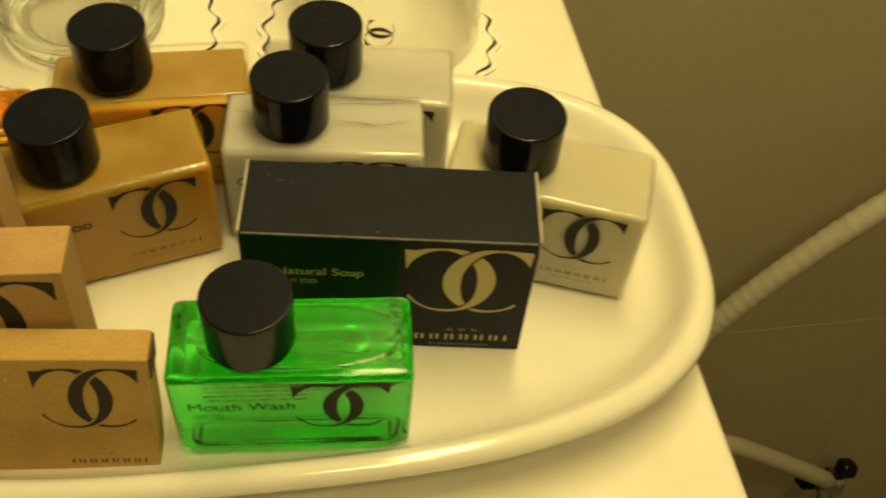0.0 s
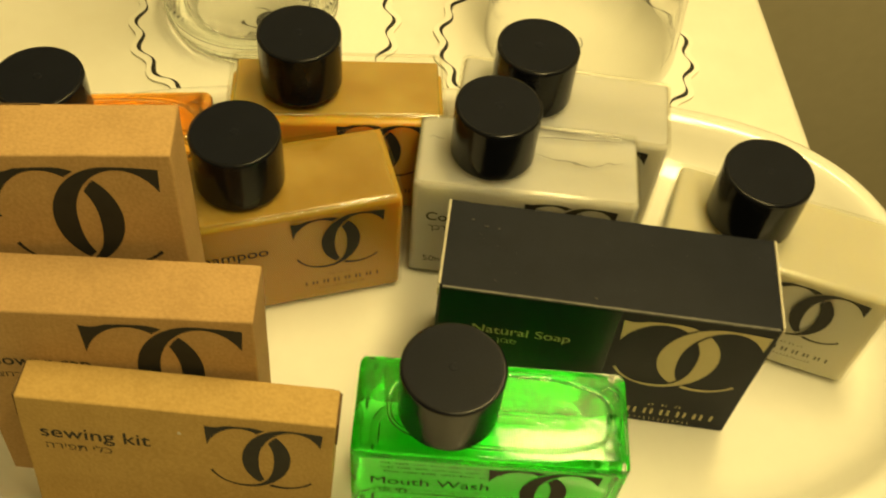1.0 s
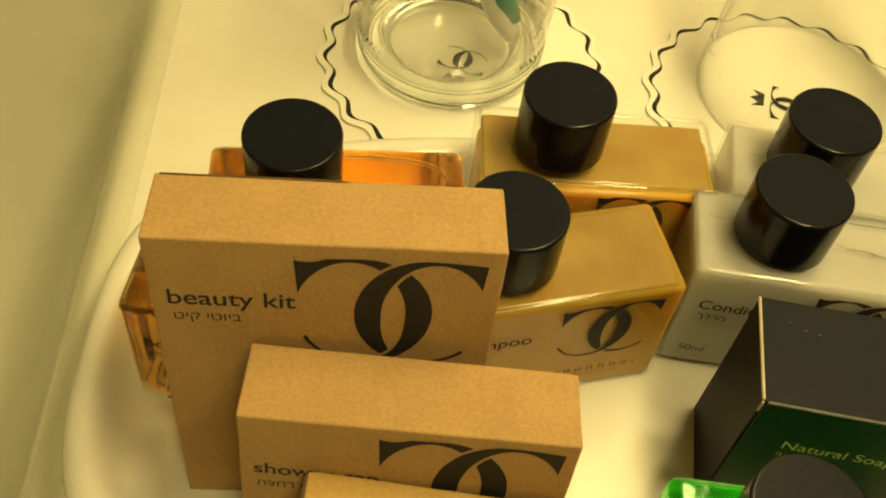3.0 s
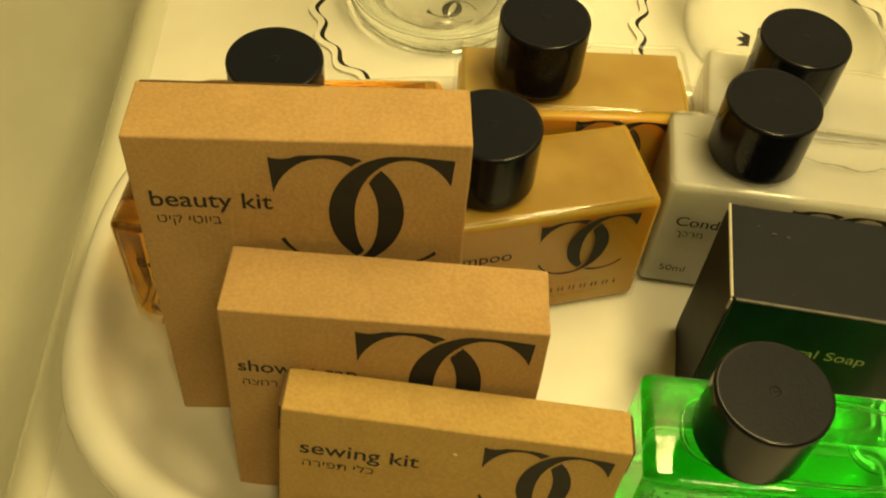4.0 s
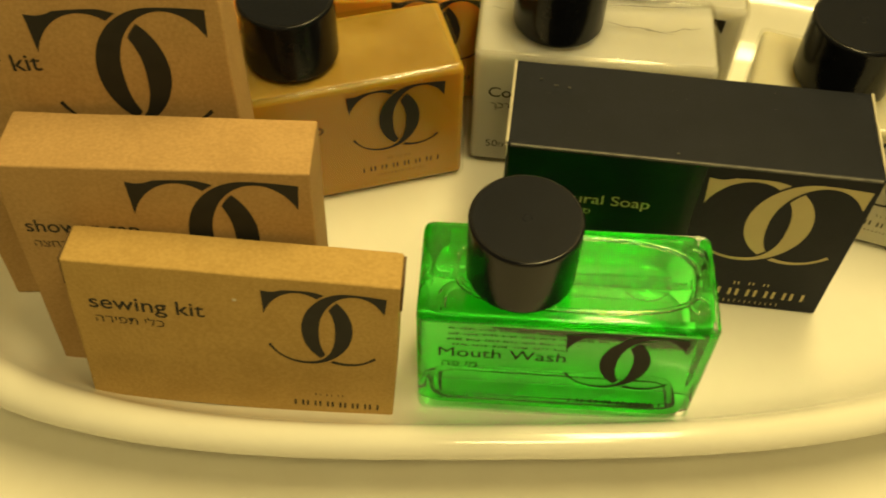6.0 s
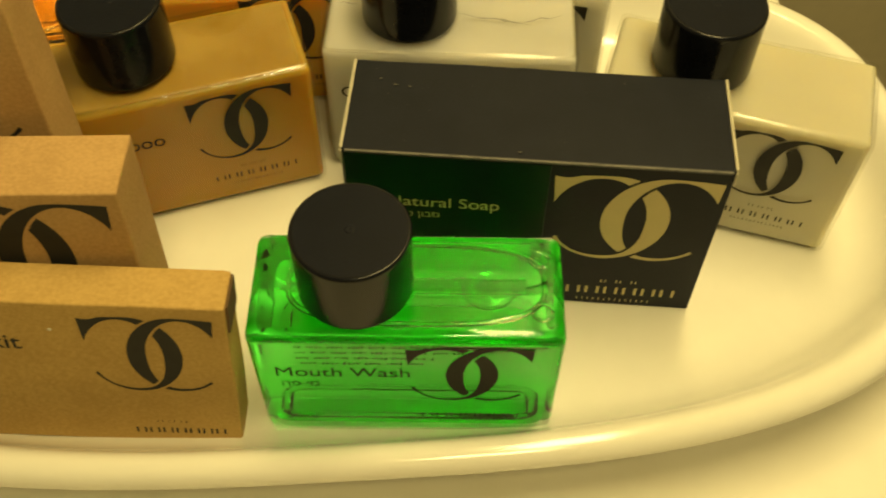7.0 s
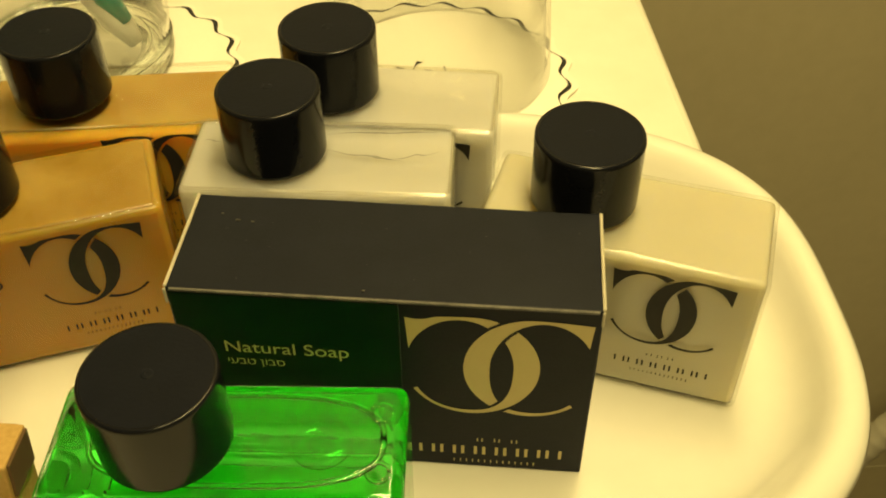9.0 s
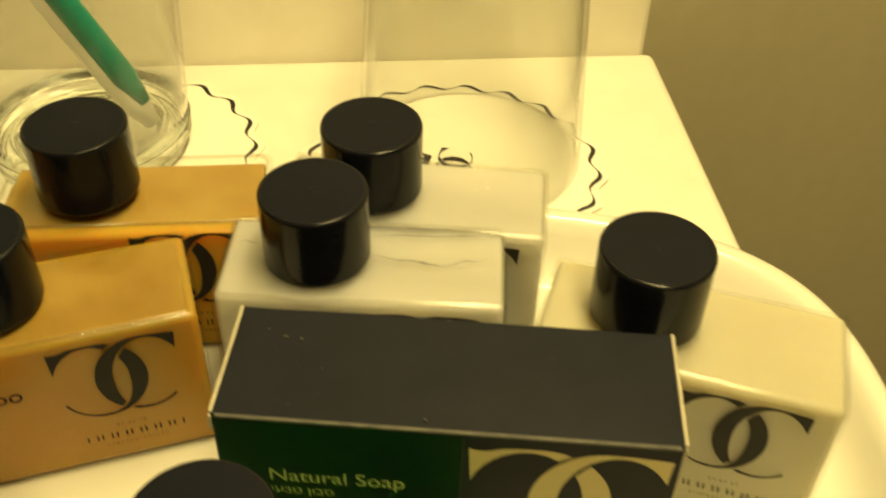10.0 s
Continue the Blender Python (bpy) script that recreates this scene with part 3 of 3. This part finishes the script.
bottle("conditioner_bottle", "milky white conditioner bottle with a black cap", -0.0029, 0.0150, -7.4, M_CONDITIONER, False, "Conditioner", "מרכך", 0.0225, 0.0065, "milky white cream", grow=0.0012)
bottle("conditioner_bottle", "milky white conditioner bottle behind another one", 0.0085, 0.0375, -10.1, M_CONDITIONER, False, "Conditioner", "מרכך", 0.0225, 0.0065, "milky white cream", grow=0.0012)
bottle("lotion_bottle", "cream coloured body lotion bottle with a black cap", 0.0577, 0.0000, -21.4, M_LOTION, False, "Body Lotion", "תחליב גוף", 0.0225, 0.0110, "cream coloured lotion", grow=0.0022)
bottle("body_wash_bottle", "clear bottle of amber body wash with a black cap", -0.1246, -0.0030, -8.0, M_AMBER_CLEAR, True, "Body Wash", "רחצה", 0.0205, 0.0065, "clear amber gel")
bottle("body_wash_bottle", "clear bottle of amber body wash behind another one", -0.1105, 0.0185, 2.7, M_AMBER_CLEAR, True, "Body Wash", "רחצה", 0.0205, 0.0065, "clear amber gel")



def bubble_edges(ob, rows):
    """Wavering grey strips that paint the dark refraction edging the air under a bottle's shoulder."""
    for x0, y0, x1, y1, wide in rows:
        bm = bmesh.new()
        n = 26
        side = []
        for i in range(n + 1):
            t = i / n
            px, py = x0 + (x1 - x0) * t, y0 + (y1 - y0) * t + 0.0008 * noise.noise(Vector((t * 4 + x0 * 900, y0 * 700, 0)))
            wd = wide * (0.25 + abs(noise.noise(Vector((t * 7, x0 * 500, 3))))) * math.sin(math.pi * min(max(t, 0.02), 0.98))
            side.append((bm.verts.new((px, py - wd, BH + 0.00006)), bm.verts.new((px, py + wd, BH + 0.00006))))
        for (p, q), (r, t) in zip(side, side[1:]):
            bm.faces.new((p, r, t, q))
        part("bubble_edge", bm, M_STREAK, ob, "painted dark refraction at the edge of an air bubble")


conds = [o for o in scene.objects if o.name.startswith("conditioner_bottle")]
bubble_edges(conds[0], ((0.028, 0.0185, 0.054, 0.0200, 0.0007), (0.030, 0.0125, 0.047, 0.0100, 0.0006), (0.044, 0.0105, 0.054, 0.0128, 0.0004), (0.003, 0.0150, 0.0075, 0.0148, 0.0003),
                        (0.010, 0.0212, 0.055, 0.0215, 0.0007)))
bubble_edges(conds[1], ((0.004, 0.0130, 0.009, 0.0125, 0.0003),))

# ---- doilies, tumblers, toothbrush ----
def doily(x, y, turn):
    ob = thing("paper_doily", "round white paper coaster with a wavy black border", "coaster", pose(x, y, ZC + 0.0004, 0, 0, turn), "coasters on the counter")
    n, R, lobes = 220, 0.0425, 20

    def rad(k, extra=0.0):
        return R + extra + 0.0013 * math.sin(2 * math.pi * lobes * k / n)
    bm = bmesh.new()
    top = [bm.verts.new((rad(k, 0.0026) * math.cos(2 * math.pi * k / n), rad(k, 0.0026) * math.sin(2 * math.pi * k / n), 0.0007)) for k in range(n)]
    bot = [bm.verts.new((v.co.x, v.co.y, 0.0)) for v in top]
    bm.faces.new(top)
    bm.faces.new(list(reversed(bot)))
    for k in range(n):
        bm.faces.new((bot[k], bot[(k + 1) % n], top[(k + 1) % n], top[k]))
    sheet = part("paper", bm, M_PAPER, ob)
    bm = bmesh.new()
    ins, outs = [], []
    for k in range(n):
        a = 2 * math.pi * k / n
        w = 0.0005 + 0.00035 * math.sin(2 * math.pi * lobes * k / n + 1.2)
        ins.append(bm.verts.new(((rad(k) - w) * math.cos(a), (rad(k) - w) * math.sin(a), 0.0008)))
        outs.append(bm.verts.new(((rad(k) + w) * math.cos(a), (rad(k) + w) * math.sin(a), 0.0008)))
    for k in range(n):
        bm.faces.new((ins[k], outs[k], outs[(k + 1) % n], ins[(k + 1) % n]))
    part("wavy_border", bm, M_INK, ob, "wavy black printed line")
    e = emblem(-0.0075, -0.0053, 0.0150, 0.0105, M_INK, sheet)
    e.matrix_local = pose(0, 0, 0.0008, -90, 0, 0)
    bm = bmesh.new()
    pts = [(-0.0028, 0.0072), (0.0028, 0.0072), (0.0038, 0.0112), (0.0016, 0.0092), (0.0, 0.0118), (-0.0016, 0.0092), (-0.0038, 0.0112)]
    bm.faces.new([bm.verts.new((px, py, 0.0008)) for px, py in pts])
    part("crown_mark", bm, M_INK, sheet)
    return ob


doily(-0.0478, 0.1255, 160)
doily(0.0552, 0.1148, 75)


def tumbler(x, y, up):
    r0, r1, h, t, base = 0.0285, 0.0335, 0.085, 0.0014, 0.009
    m = pose(x, y, ZC + 0.0014) if up else pose(x, y, ZC + 0.0014 + h + 0.0006, 180, 0, 0)
    ob = thing("glass_tumbler", "clear glass tumbler with a thick base on a paper coaster" if up else "clear glass tumbler turned upside down on a paper coaster", "glass", m, "tumblers on the counter")
    wall = [(r0 + 0.0006 + (r1 - r0 - 0.0006) * k / 8, base + (h - base) * k / 8) for k in range(9)]
    inner = [(r - t, z) for r, z in reversed(wall)]
    part("wall", lathe(wall + [(r1 - t * 0.5, h + 0.0006)] + inner, 72, close=True), M_TUMBLER, ob, "thin clear glass wall", True)
    ring = [(r0 - 0.0095, 0.0012), (r0 - 0.004, 0.0004), (r0 - 0.003, 0.0), (r0 - 0.0008, 0.0008), (r0, 0.003), (r0 + 0.0006, base - 0.0002), (r0 - t, base - 0.0002), (r0 - t - 0.003, base - 0.0020), (r0 - 0.0095, base - 0.0050)]
    foot = part("base", lathe(ring, 72, close=True), M_GLASS if up else M_BASE, ob, "thick clear glass base", True)
    foot.visible_shadow = False
    for zz, rr in ((0.0012, r0 - 0.0016), (0.0046, r0 + 0.0001), (base - 0.0003, r0 + 0.0004), (base - 0.0030, r0 - 0.0060)):
        part("base_ring", lathe([(rr + 0.0007 * math.cos(2 * math.pi * k / 8), zz + 0.0007 * math.sin(2 * math.pi * k / 8)) for k in range(8)], 72, close=True), M_GLASS, ob, "raised ring in the glass base", True)
    part("floor", lathe([(0.0001, 0.0014), (r0 - 0.0096, 0.0014), (r0 - 0.0096, base - 0.0052), (0.0001, base - 0.0056)], 48), M_TUMBLER, ob, "clear glass floor", True)
    return ob


tumbler(-0.0525, 0.1303, True)
tumbler(0.0605, 0.1205, False)

brush = thing("toothbrush", "white and teal plastic toothbrush standing in a glass", "toothbrush")
tip, lean = Vector((-0.0366, 0.1271, 0.0085)), Vector((-0.43, -0.05, 0.91)).normalized()
pts = [tip + lean * (-0.0070 + 0.0095 * k) for k in range(15)]
part("handle", tube(pts, lambda i: 0.0026 if i == 0 else 0.0046, 14), M_WHITE_PLASTIC, brush, "white plastic handle", True)
pts = [tip + lean * (0.0015 + 0.0095 * k) + Vector((0.0030, -0.0018, 0.0012)) for k in range(14)]
part("grip", tube(pts, lambda i: 0.0020 if i == 0 else 0.0038, 12), M_TEAL, brush, "teal grip strip", True)


def water_drop(x, y, r):
    prof = [(r * math.cos(a), r * 0.35 * math.sin(a)) for a in [math.pi / 2 * k / 6 for k in range(6)]] + [(0.0001, r * 0.35)]
    ob = link("water_drop", lathe([(0.0001, 0.0)] + prof, 24), M_TUMBLER, smooth=True)
    ob.matrix_world = pose(x, y, 0.0002, 0, 0, 12) @ Matrix.Diagonal((1, 1.5, 1, 1))
    return tagged(ob, "small clear water drop on the white tray", "water drop", "water drops on the tray")


water_drop(-0.1206, -0.0145, 0.0034)
water_drop(-0.1225, -0.0075, 0.0015)


# ---- hose and valve on the wall ----
hose = thing("shower_hose", "pale braided shower hose hanging by the wall", "hose")
ctrl = [(0.55, 0.15, -0.0435), (0.45, 0.15, -0.1035), (0.355, 0.15, -0.1815), (0.286, 0.15, -0.2835), (0.262, 0.15, -0.3735), (0.29, 0.15, -0.436), (0.356, 0.15, -0.471), (0.456, 0.152, -0.552), (0.5, 0.17, -0.616)]
pts = []
for i in range(len(ctrl) - 1):
    p0, p1, p2, p3 = [Vector(ctrl[min(max(j, 0), len(ctrl) - 1)]) for j in (i - 1, i, i + 1, i + 2)]
    for k in range(44):
        t = k / 44
        pts.append(0.5 * ((2 * p1) + (p2 - p0) * t + (2 * p0 - 5 * p1 + 4 * p2 - p3) * t * t + (3 * p1 - p0 - 3 * p2 + p3) * t ** 3))
pts.append(Vector(ctrl[-1]))
part("hose", tube(pts, lambda i: 0.0079 - 0.0006 * (i % 3 == 0), 14), M_HOSE, hose, "pale braided sleeve", smooth=True)
part("ferrule", tube(pts[-34:-6], 0.0092, 14), M_CHROME, hose, "chrome end ferrule", True)
valve = thing("wall_valve", "small chrome angle valve on the wall", "valve", pose(0.497, 0.168, -0.612, -25, 12, 0))
part("nut", lathe([(0.0085, -0.004), (0.0145, -0.004), (0.0145, 0.010), (0.0115, 0.013), (0.0085, 0.013)], 12), M_CHROME, valve)
part("body", lathe([(0.0001, -0.03), (0.0105, -0.03), (0.0105, -0.004), (0.0001, -0.004)], 20), M_CHROME, valve)
for x, z in ((-0.026, 0.006), (0.014, 0.018)):
    part("knob", box(x - 0.008, -0.008, z - 0.0075, x + 0.008, 0.008, z + 0.0075, 0.0035, 3), M_CAP, valve, "black valve knob")


# ---- wall tiles ----
bmt = box(-0.2997, 0.0, -0.3997, 0.2997, 0.006, 0.3997, 0.0004, 1)
tile_mesh = bpy.data.meshes.new("tile")
bmt.to_mesh(tile_mesh)
bmt.free()
tile_mesh.materials.append(M_WALL)
back = bpy.data.objects["wall_back"]
for i in range(-2, 2):
    for j in range(3):
        tile = new("tile", tile_mesh)
        tile.parent = back
        tile.location = (0.2 + 0.6 * i, YB + 0.0205, -0.78 + 0.8 * j)
